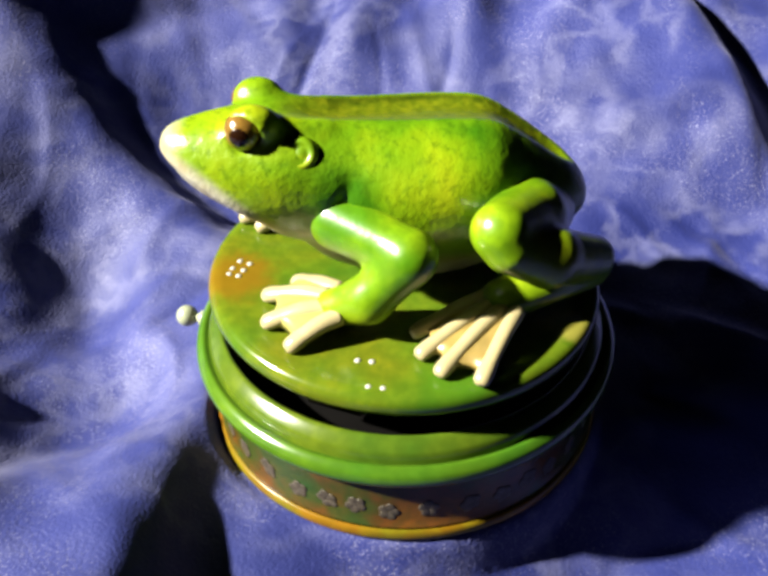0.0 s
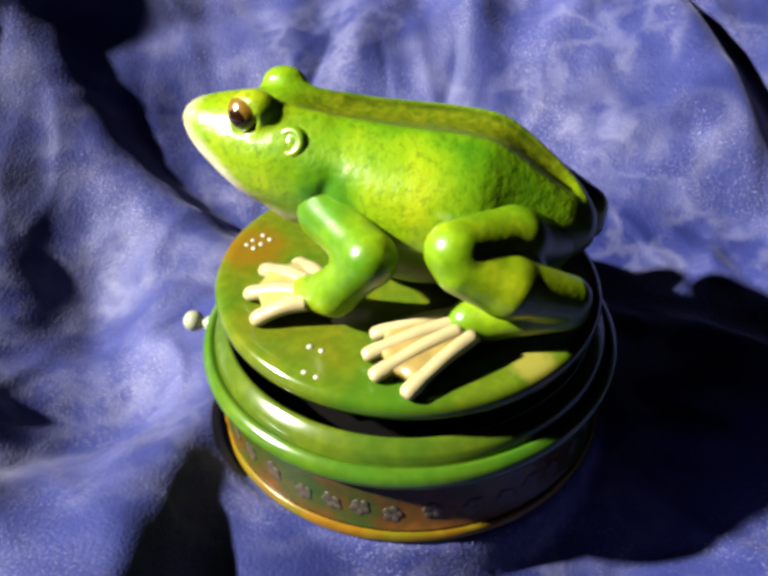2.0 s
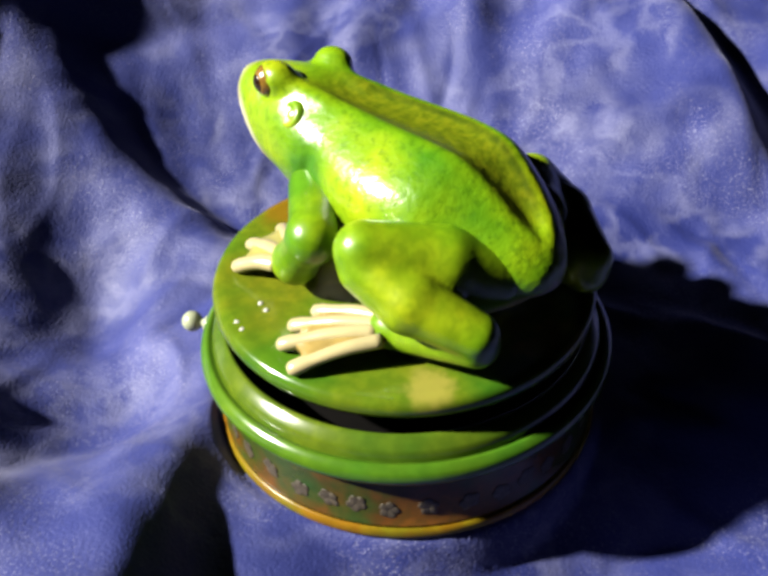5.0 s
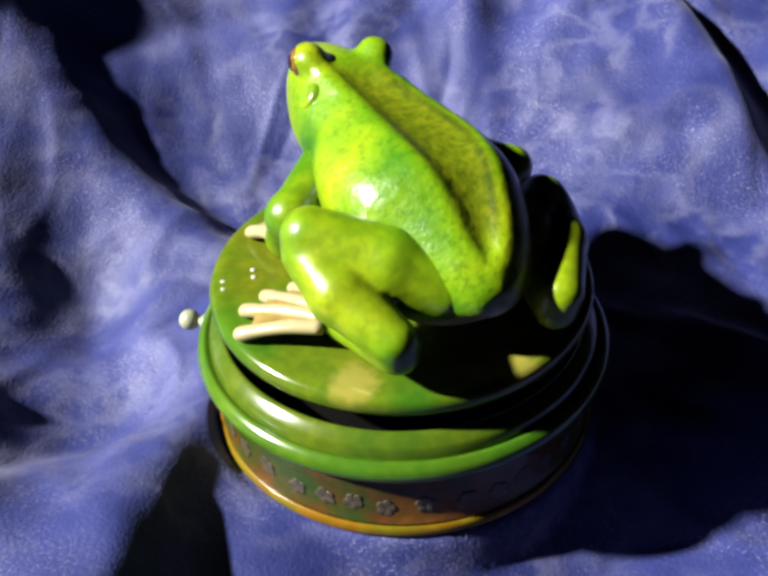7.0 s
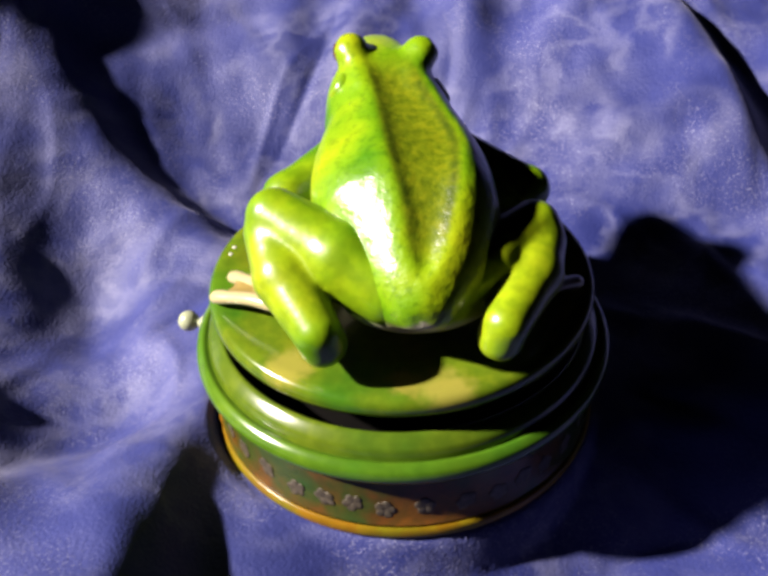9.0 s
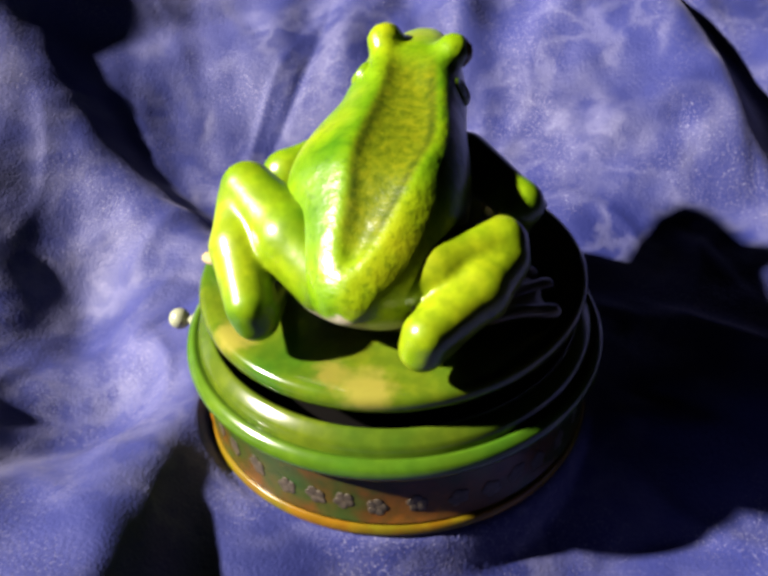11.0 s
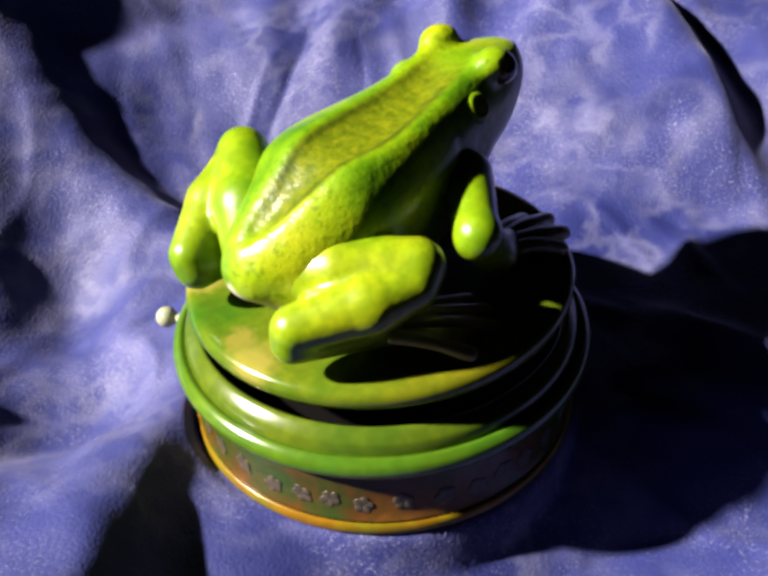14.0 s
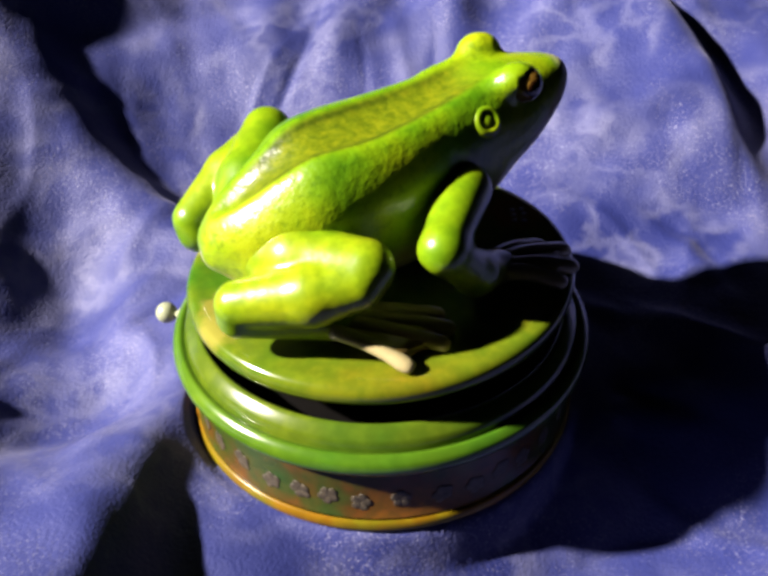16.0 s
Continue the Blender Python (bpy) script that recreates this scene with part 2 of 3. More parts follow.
def skin_mesh(name, fn, lo, hi, step, relax=2):
    """The zero surface of fn (millimetres) over a box, as smooth quads."""
    ax = [np.arange(a, b + step, step) for a, b in zip(lo, hi)]
    g = np.meshgrid(*ax, indexing="ij")
    v = fn(*g)
    n = np.array(v.shape) - 1
    pos, cnt = np.zeros((*n, 3)), np.zeros(tuple(n))
    for k in range(3):
        o1, o2 = [d for d in range(3) if d != k]
        for a in (0, 1):
            for b in (0, 1):
                s = [slice(0, n[d]) for d in range(3)]
                s[o1], s[o2] = slice(a, a + n[o1]), slice(b, b + n[o2])
                s2 = list(s)
                s2[k] = slice(1, n[k] + 1)
                v0, v1 = v[tuple(s)], v[tuple(s2)]
                hit = (v0 < 0) != (v1 < 0)
                t = np.where(hit, v0 / np.where(hit, v0 - v1, 1), 0)
                add = np.zeros((*n, 3))
                add[..., k], add[..., o1], add[..., o2] = t, a, b
                pos += add * hit[..., None]
                cnt += hit
    cell = cnt > 0
    idx = -np.ones(tuple(n), int)
    idx[cell] = np.arange(cell.sum())
    where = np.argwhere(cell)
    verts = (where + pos[cell] / cnt[cell][:, None]) * step + np.array(lo)
    quads = []
    for k in range(3):
        o1, o2 = (k + 1) % 3, (k + 2) % 3
        s = [slice(1, n[d]) for d in range(3)]
        s[k] = slice(0, n[k])
        s2 = list(s)
        s2[k] = slice(1, n[k] + 1)
        v0, v1 = v[tuple(s)], v[tuple(s2)]
        e = np.argwhere((v0 < 0) != (v1 < 0)) + np.array([0 if d == k else 1 for d in range(3)])
        flip = v0[(v0 < 0) != (v1 < 0)] >= 0
        u1, u2 = np.eye(3, dtype=int)[o1], np.eye(3, dtype=int)[o2]
        q = np.stack([idx[tuple((e - d).T)] for d in (u1 + u2, u2, 0 * u1, u1)], 1)
        q[flip] = q[flip][:, ::-1]
        quads.append(q)
    q = np.vstack(quads)
    q = q[(q >= 0).all(1)]
    for _ in range(relax):
        acc, c = np.zeros_like(verts), np.zeros(len(verts))
        for a in range(4):
            for b in (q[:, (a + 1) % 4], q[:, a - 1]):
                np.add.at(acc, q[:, a], verts[b])
                np.add.at(c, q[:, a], 1)
        verts = 0.5 * verts + 0.5 * acc / np.maximum(c, 1)[:, None]
    me = bpy.data.meshes.new(name)
    me.from_pydata((verts * MM).tolist(), [], q.tolist())
    me.polygons.foreach_set("use_smooth", [True] * len(me.polygons))
    return me, verts


def paint(me, name, values):
    a = me.attributes.new(name, "FLOAT", "POINT")
    a.data.foreach_set("value", np.asarray(values, np.float32))


def rod(x, y, z, a, b, ra, rb):
    a, b = np.array(a, float), np.array(b, float)
    d = b - a
    t = np.clip(((x - a[0]) * d[0] + (y - a[1]) * d[1] + (z - a[2]) * d[2]) / (d @ d), 0, 1)
    return np.sqrt((x - a[0] - t * d[0]) ** 2 + (y - a[1] - t * d[1]) ** 2 + (z - a[2] - t * d[2]) ** 2) - (ra + (rb - ra) * t)


def egg(x, y, z, c, r):
    k = np.sqrt(((x - c[0]) / r[0]) ** 2 + ((y - c[1]) / r[1]) ** 2 + ((z - c[2]) / r[2]) ** 2)
    return (k - 1) * min(r)


def blend(a, b, k):
    h = np.clip(0.5 + 0.5 * (b - a) / k, 0, 1)
    return b + (a - b) * h - k * h * (1 - h)


def smooth(v, lo, hi):
    t = np.clip((v - lo) / (hi - lo), 0, 1)
    return t * t * (3 - 2 * t)


def box_mesh(name, x0, x1, y0, y1, z0, z1):
    bm = bmesh.new()
    bmesh.ops.create_cube(bm, size=1, matrix=Matrix.Translation(((x0 + x1) / 2, (y0 + y1) / 2, (z0 + z1) / 2)) @ Matrix.Diagonal((x1 - x0, y1 - y0, z1 - z0, 1)))
    return finish(bm, name, False)


# ---- an unseen room, added plain and near black to keep fill light low ----
def room():
    def slab(name, *b):
        ob = new(name, box_mesh(name, *b))
        ob.data.materials.append(WALL)
        return tagged(ob, kind="structure", label="unseen near-black room surface, added to cut fill light", category="wall")
    W, H, Z = 1.6, 2.3, -0.075
    slab("floor", -W, W, -W, W, Z - 0.1, Z)
    slab("ceiling", -W, W, -W, W, H, H + 0.1)
    slab("wall_east", W, W + 0.1, -W, W, Z, H)
    slab("wall_north", -W, W, W, W + 0.1, Z, H)
    slab("wall_south", -W, W, -W - 0.1, -W, Z, H)
    # west wall with an assumed window opening, sized to limit sunlit cloth and bounce
    y0, y1, z0, z1 = -0.43, 0.11, 0.98, 1.47
    slab("wall_west", -W - 0.1, -W, -W, y0, Z, H)
    slab("wall_west_side", -W - 0.1, -W, y1, W, Z, H)
    slab("wall_west_sill", -W - 0.1, -W, y0, y1, Z, z0)
    slab("wall_west_head", -W - 0.1, -W, y0, y1, z1, H)


room()


# ---- the cloth ----
def base_height(x, y):
    back = -46 + 0.42 * 20 * np.log1p(np.exp((y - 60) / 20))
    return back + 0.1 * 15 * np.log1p(np.exp(np.minimum(x - 95, 400) / 15)) * smooth(y, 10, 90)


# crest line, heights along it, width on the lit side, width on the lee side
FOLDS = [
    (((-138, 212), (-132, 181), (-122, 154), (-102, 125), (-80, 109), (-58, 93), (-42, 84), (-31, 75)), (-3, -6, -10, -14, -17, -17, -12, 0), 13, 36),
    (((-93, 170), (-78, 149), (-50, 136), (-25, 129), (19, 126), (67, 118), (96, 117)), (0, -9, -9, -8, -7, -5, 0), 20, 20),
    (((-58, 4), (-62, -12), (-66, -28), (-68, -44), (-70, -62), (-72, -95)), (2, 8, 12, 14, 14, 14), 26, 11),
    (((84, 232), (100, 190), (115, 161), (126, 130), (134, 98), (139, 71)), (18, 23, 25, 24, 20, 8), 50, 15),
    (((-48, 212), (-46, 176), (-43, 151)), (2.5, 3, 0), 16, 7),
    (((-6, 219), (-14, 175), (-18, 149)), (4, 4.5, 0), 10, 13),
    (((-60, 0), (-78, -20), (-94, -40), (-112, -60)), (0, 1.2, 1.2, 1.2), 12, 12),
    (((-84, 11), (-100, -20), (-120, -42)), (0, 1.5, 1.5), 14, 14),
    (((-109, 117), (-102, 80), (-91, 45)), (2, 4, 0), 14, 14),
    (((25, 212), (36, 167), (42, 144)), (8, 8, 0), 10, 10),
    (((106, 202), (78, 165), (49, 147)), (6, 7, 0), 9, 9),
    (((57, 96), (90, 109), (125, 117)), (0, 3, 3), 12, 12),
    (((-30, -92), (22, -74), (60, -62), (110, -46), (170, -32)), (-8, -22, -27, -26, -22), 29, 29),
    (((86, 91), (127, 80), (187, 75)), (-2, -4, -4), 36, 36),
    # tall ridge with its crest out of view, added to shade the far left corner
    (((-268, 290), (-260, 232), (-256, 177), (-246, 132), (-228, 96), (-206, 57), (-186, 10)), (148, 148, 128, 88, 57, 20, 0), 60, 104),
    (((-11, 224), (-14, 186), (-18, 149)), (3.5, 3.5, 0), 9, 4),
    (((12, 222), (1, 191), (-10, 159)), (3, 3, 0), 8, 4),
    (((56, 213), (41, 180), (20, 154)), (4, 4, 0), 13, 5),
    (((-48, 226), (-44, 187), (-46, 153)), (1.5, 1.5, 0), 12, 7),
    (((95, 211), (79, 178), (61, 156)), (3, 3, 0), 10, 4),
    (((72, 129), (96, 107), (130, 113)), (0, 3.5, 0), 7, 4),
    (((80, 84), (115, 93), (145, 86)), (0, 3, 2), 7, 4),
    (((128, 158), (136, 113), (138, 76)), (0, 3.5, 0), 11, 5),
    (((110, 179), (121, 147), (120, 116)), (0, 3, 0), 9, 4),
    (((-133, 160), (-108, 95), (-92, 50), (-87, 11)), (0, 1.5, 4.5, 0), 22, 11),
    (((-117, -55), (-98, -32), (-80, -10)), (2.5, 3, 0), 14, 9),
    (((-85, -42), (-81, -26), (-77, -10)), (0, 3, 0), 8, 5),
    # unseen broad ridge on the left, added so its lee slope dims the near cloth
    (((-168, 20), (-166, -30), (-160, -95)), (0, 18, 26), 40, 62),
]
PITS = [(-117, 69, 30, 18), (-108, 44, 27, 11), (-103, -8, 32, 21)]


def fold_height(x, y, pts, hs, wl, wr):
    c = curve_pts([(px, py, h) for (px, py), h in zip(pts, hs)], 5)
    best, val, sgn = np.full(x.shape, 1e9), np.zeros(x.shape), np.ones(x.shape)
    for a, b in zip(c[:-1], c[1:]):
        d = b[:2] - a[:2]
        t = np.clip(((x - a[0]) * d[0] + (y - a[1]) * d[1]) / (d @ d), 0, 1)
        dx, dy = x - a[0] - t * d[0], y - a[1] - t * d[1]
        r = np.hypot(dx, dy)
        m = r < best
        best = np.where(m, r, best)
        val = np.where(m, a[2] + (b[2] - a[2]) * t, val)
        sgn = np.where(m, np.sign(dx * 0.98 + dy * 0.2), sgn)
    w = np.where(sgn > 0, wr, wl)
    return val * np.exp(-(best / w) ** 2)


def wave(x, y, sx, sy, seed):
    r = np.random.RandomState(seed)
    out = np.zeros(x.shape)
    for _ in range(10):
        kx, ky = r.normal(0, 1 / sx), r.normal(0, 1 / sy)
        out += np.sin(x * kx + y * ky + r.uniform(0, 6.28))
    return out / 3.2


def make_cloth():
    # finer near the middle, reaching well past the view
    u = np.linspace(-1, 1, 460)
    xs = 330 * u + 270 * u ** 5
    ys = 60 + 330 * u + 260 * u ** 5
    x, y = np.meshgrid(xs, ys, indexing="ij")
    z = base_height(x, y)
    for pts, hs, wl, wr in FOLDS:
        z = z + fold_height(x, y, pts, hs, wl, wr)
    for cx, cy, r, d in PITS:
        z = z - d * np.exp(-((x - cx) ** 2 + (y - cy) ** 2) / r ** 2)
    # cloth bends softly: ease the creases
    for _ in range(18):
        e = np.pad(z, 1, mode="edge")
        z = 0.5 * z + 0.125 * (e[2:, 1:-1] + e[:-2, 1:-1] + e[1:-1, 2:] + e[1:-1, :-2])
    # small crinkles all over
    r = np.random.RandomState(11)
    for _ in range(260):
        cx, cy = r.uniform(-240, 210), r.uniform(-90, 300)
        a, ln, h, w = r.uniform(0, math.pi), r.uniform(10, 34), r.uniform(0.5, 2.2) * r.choice((1, 1, -1)), r.uniform(2.0, 5.5)
        u, t = (x - cx) * math.cos(a) + (y - cy) * math.sin(a), -(x - cx) * math.sin(a) + (y - cy) * math.cos(a)
        t = t + r.uniform(-0.012, 0.012) * u * u
        z = z + h * np.exp(-(u / ln) ** 2) / (1 + (t / w) ** 2) * smooth(np.hypot(x, y), 64, 80)
    calm = smooth(np.hypot(x, y), 62, 100)
    z = z + calm * (1.3 * wave(x, y, 30, 30, 1) + 1.2 * wave(x, y, 11, 16, 2) + 0.3 * wave(x, y, 4, 5, 3))
    # pressed flat under the box
    rim = np.hypot(x, y)
    press = smooth(rim, 57.5, 61 + 13 * smooth(-x, -10, 30) * smooth(y, -8, 14))
    z = np.where(press < 1, -47.2 + (z + 47.2) * press, z)
    z = np.maximum(z, -70)
    n = len(u)
    i = np.arange(n * n).reshape(n, n)
    q = np.stack([i[:-1, :-1], i[1:, :-1], i[1:, 1:], i[:-1, 1:]], -1).reshape(-1, 4)
    me = bpy.data.meshes.new("cloth")
    me.from_pydata((np.stack([x, y, z], -1).reshape(-1, 3) * MM).tolist(), [], q.tolist())
    me.polygons.foreach_set("use_smooth", [True] * len(me.polygons))
    me.materials.append(CLOTH)
    ob = new("satin_cloth", me)
    return tagged(ob, "crumpled royal-blue satin cloth spread under the box", "cloth")


make_cloth()


# ---- the box that stands still ----
def make_base():
    box = new("music_box_base")
    tagged(box, "round glazed green ceramic music box base with orange foot", "music box")
    part("ring", lathe("ring", [(51.6, -25), (51.5, -22), (51.7, -13.8), (52.2, -12.9), (52.8, -12.5), (53.3, -12.65), (53.9, -13.05), (55.9, -14.68), (56.4, -15.4), (56.8, -17.2), (56.9, -19.5), (56.8, -25), (51.6, -25)]), RING, box, "olive glazed upper tier of the rim")
    part("lip", lathe("lip", [(55.6, -18.6), (56.9, -18.4), (57.6, -17.9), (58.3, -17.5), (58.75, -17.65), (60.0, -18.65), (60.4, -19.3), (60.7, -20.6), (60.5, -21.8), (59.8, -23.2), (58.6, -24.4), (57.2, -25.2), (56.2, -25.8), (55.6, -25.6), (55.6, -18.6)]), LIPG, box, "bright green rounded lip below the rim")
    part("drum", lathe("drum", [(50, -26), (56.4, -26.1), (56.1, -28), (56.1, -34), (56.2, -40), (56.7, -42.4), (57.0, -43.2), (50, -43.3)]), DRUM, box, "green and russet painted ceramic wall")
    part("foot_band", lathe("foot_band", [(50, -43.1), (57.0, -43.15), (57.6, -43.4), (57.95, -44.2), (58.05, -45.2), (57.9, -46.3), (57.3, -47.0), (55, -47.15), (50, -47.15)]), BAND, box, "ochre glazed ceramic foot band")
    part("well_floor", lathe("well_floor", [(0, -23), (51.7, -23), (51.7, -25), (0, -25)], 96), WELL, box, "inside of the box, coloured near black for the shade under the lid")
    part("spindle", lathe("spindle", [(0, -6), (6, -6), (6, -23), (0, -23)], 48), WELL, box, "unseen spindle added to carry the lid, shade-black like the well")
    # painted blossoms round the wall
    bm = bmesh.new()
    for k in range(5):
        a = k * 2 * math.pi / 5
        bmesh.ops.create_icosphere(bm, subdivisions=2, radius=1, matrix=Matrix.Translation((0, 1.5 * MM * math.cos(a), 1.9 * MM * math.sin(a))) @ Matrix.Diagonal((0.15 * MM, 1.35 * MM, 1.5 * MM, 1)))
    bmesh.ops.create_icosphere(bm, subdivisions=2, radius=1, matrix=Matrix.Diagonal((0.08 * MM, 0.8 * MM, 0.8 * MM, 1)))
    blossom = finish(bm, "blossom")
    blossom.materials.append(FLOWER)
    for k in range(38):
        a = 2 * math.pi * (k + 0.15 * math.sin(k * 5.1)) / 38
        ob = part("blossom", blossom, None, box)
        ob.matrix_basis = Matrix.Rotation(a, 4, "Z") @ pose(0.0562, 0, -0.0365 - 0.0007 * math.sin(k * 2.3), 40 * math.sin(k * 3.7), 0, 0)
    # stop knob on a short stem
    def ball(name, r):
        b = bmesh.new()
        bmesh.ops.create_uvsphere(b, u_segments=32, v_segments=20, radius=r * MM)
        return finish(b, name)
    d = Vector((-71.3, 21, 0)).normalized()
    turn = Matrix.Rotation(math.atan2(d.y, d.x), 4, "Z")
    stem = part("stem", lathe("stem", [(0, -10), (1.5, -10), (1.5, 6.5), (2.4, 7.0), (2.9, 8.4), (2.5, 9.8), (1.4, 10.6), (1.3, 14), (0, 14)], 28), PEARL, box, "pale stop stem with a small bead")
    stem.matrix_basis = turn @ pose(0.058, 0, -0.033) @ Matrix.Rotation(radians(90), 4, "Y")
    knob = part("knob", ball("knob", 3.5), PEARL, box, "pale pearly round stop knob")
    knob.matrix_basis = turn @ pose(0.0727, 0, -0.033)


make_base()


# ---- the turning lid and its frog ----
# across, forward, up; centre and half sizes of the trunk along its length, and its lean
TRUNK = np.array([
    # y,   cx,   cz,   hw,   hh
    (-49.5, 2.8, 19.0, 2.0, 1.6),
    (-47.5, 2.9, 19.2, 6.0, 4.4),
    (-43.0, 3.1, 20.2, 10.5, 8.0),
    (-38.0, 3.2, 21.0, 14.5, 11.0),
    (-30.0, 2.6, 23.0, 18.5, 15.0),
    (-22.0, 0.8, 26.0, 22.0, 16.8),
    (-12.0, -0.6, 27.4, 23.2, 17.0),
    (0.0, -1.6, 28.6, 22.2, 16.6),
    (12.0, -2.6, 30.6, 19.2, 15.8),
    (22.0, -3.8, 33.6, 17.4, 14.4),
    (31.0, -4.6, 35.8, 16.4, 14.6),
    (39.0, -5.2, 37.2, 14.6, 13.2),
    (46.0, -5.8, 38.9, 12.2, 10.8),
    (53.0, -6.4, 41.2, 8.8, 7.4),
    (57.0, -6.8, 43.0, 5.4, 4.4),
    (59.0, -7.0, 43.6, 2.4, 2.0),
])
# ridges along the back: y, left x, right x
RIDGES = np.array([(-48, 2.0, 4.0), (-40, -0.8, 9.0), (-30, -2.2, 12.6), (-20, -4.4, 14.4), (-8, -5.8, 14.6), (2, -6.8, 12.4), (14, -8.2, 9.0), (28, -10.5, 5.0)])


def trunk_frame(x, y, z):
    cx, cz, hw, hh = (np.interp(y, TRUNK_S[:, 0], TRUNK_S[:, k]) for k in range(1, 5))
    a = np.arctan2((x - cx) / hw, (z - cz) / hh)
    p = 2.45
    rad = (np.abs((x - cx) / hw) ** p + np.abs((z - cz) / hh) ** p) ** (1 / p)
    return a, rad, hw, hh


def ridge_frame(x, y):
    """Distances outward from the left and the right ridge."""
    return np.interp(y, RIDGES_S[:, 0], RIDGES_S[:, 1]) - x, x - np.interp(y, RIDGES_S[:, 0], RIDGES_S[:, 2])


def smooth_rows(rows, n=12):
    return curve_pts(rows, n)


TRUNK_S = smooth_rows(TRUNK)
RIDGES_S = smooth_rows(RIDGES)
EYES = ((-13.0, 36.5, 50.2), (5.8, 36.7, 48.6))


def trunk_field(x, y, z):
    a, rad, hw, hh = trunk_frame(x, y, z)
    body = smooth(y, -53, -44) * (1 - smooth(y, 18, 34))
    up = smooth(z, 12, 22) * body
    lift = np.zeros(x.shape)
    for o, h in zip(ridge_frame(x, y), (1.5, 1.9)):
        lift = lift + h * np.exp(-(o / np.where(o > 0, 5.6, 3.4)) ** 2)
    lft, rgt = ridge_frame(x, y)
    half = 0.5 * (-lft - rgt)
    mid = np.exp(-(((rgt - lft) * 0.5) / np.maximum(0.62 * half, 1.0)) ** 2)
    lift = lift - 0.8 * mid * smooth(half, 1.5, 5)
    # square the head a little and cut the mouth line
    head = smooth(y, 24, 40)
    shape = 1.0 - 0.06 * head * np.exp(-((np.abs(a) - 0.95) / 0.4) ** 2) + 0.04 * head * np.exp(-((np.abs(a) - 2.0) / 0.4) ** 2)
    d = (rad / shape - 1) * np.minimum(hw, hh) * 0.95 - up * lift
    d = np.maximum(d, np.maximum(y - 58.8, -49.2 - y))
    mouth = 41.4 - 0.66 * (59 - y) - 0.006 * (59 - y) ** 2
    d = d + 0.7 * np.exp(-((z - mouth) / 0.7) ** 2) * smooth(y, 30, 36)
    # puffed lip over the mouth
    d = d - 0.5 * np.exp(-((z - mouth - 2.4) / 1.6) ** 2) * smooth(y, 30, 38)
    # soft rump between the thighs, and the belly down to the lid
    d = blend(d, egg(x, y, z, (2.2, -32.5, 14.5), (19, 10.5, 9.0)), 4.0)
    d = blend(d, egg(x, y, z, (-0.5, -4, 14.5), (18, 28, 13.5)), 5.0)
    # chest and throat
    d = blend(d, egg(x, y, z, (-3, 26, 24), (13.5, 13, 9)), 4.0)
    d = blend(d, egg(x, y, z, (-1, 13, 19), (14, 16, 13)), 4.0)
    # fold behind the ear
    d = d + 1.0 * np.exp(-((y - 17 + 0.35 * (z - 30)) / 2.2) ** 2) * np.exp(-((np.abs(a) - 1.6) / 0.5) ** 2)
    for (ex, ey, ez), s in zip(EYES, (-1, 1)):
        d = blend(d, egg(x, y, z, (ex + s * 0.5, ey - 0.5, ez + 0.3), (5.0, 6.2, 4.6)), 2.6)
        d = blend(d, rod(x, y, z, (ex - s * 0.8, ey - 3, ez - 1.4), (ex - s * 2.6, ey - 17, ez - 3.6), 2.4, 1.3), 3.4)
        # socket opening outward
        d = np.maximum(d, -egg(x, y, z, (ex + s * 4.6, ey + 2.6, ez - 0.9), (4.2, 5.3, 4.6)))
    return d


def make_leg(name, rods, lo, hi, k=3.0, step=0.75):
    def fn(x, y, z):
        d = None
        for a, b, ra, rb in rods:
            e = rod(x, y, z, a, b, ra, rb)
            d = e if d is None else blend(d, e, k)
        return d
    return skin_mesh(name, fn, lo, hi, step)[0]


def toe_mesh(name, pts, r0, r1, tip):
    """A tapered toe with a round pad, along the points."""
    c = curve_pts(pts, 6)
    n, seg = len(c), 12
    bm = bmesh.new()
    rings = []
    s = np.linspace(0, 1, n)
    for i in range(n):
        d = Vector(c[min(i + 1, n - 1)] - c[max(i - 1, 0)]).normalized()
        side = d.cross(Vector((0, 0, 1))).normalized()
        up = side.cross(d)
        r = r0 + (r1 - r0) * s[i] + (tip - r1) * math.exp(-((s[i] - 0.95) / 0.1) ** 2)
        rings.append([bm.verts.new((Vector(c[i]) + float(r) * (math.cos(q) * side + 0.85 * math.sin(q) * up)) * MM) for q in np.linspace(0, 2 * math.pi, seg, endpoint=False).tolist()])
    end = Vector(c[-1])
    d = Vector(c[-1] - c[-2]).normalized()
    side = d.cross(Vector((0, 0, 1))).normalized()
    up = side.cross(d)
    for f in (0.5, 0.85):
        r = tip * math.sqrt(1 - f * f)
        rings.append([bm.verts.new((end + d * tip * f + r * (math.cos(q) * side + 0.85 * math.sin(q) * up)) * MM) for q in np.linspace(0, 2 * math.pi, seg, endpoint=False).tolist()])
    for a, b in zip(rings[:-1], rings[1:]):
        for j in range(seg):
            bm.faces.new((a[j], a[(j + 1) % seg], b[(j + 1) % seg], b[j]))
    bm.faces.new(rings[0][::-1])
    bm.faces.new(rings[-1])
    return finish(bm, name)


def spread(root, tips):
    """Toe roots across a broad palm."""
    side = tips - tips.mean(0)
    side[:, 2] = 0
    return np.array(root, float) + 0.3 * side


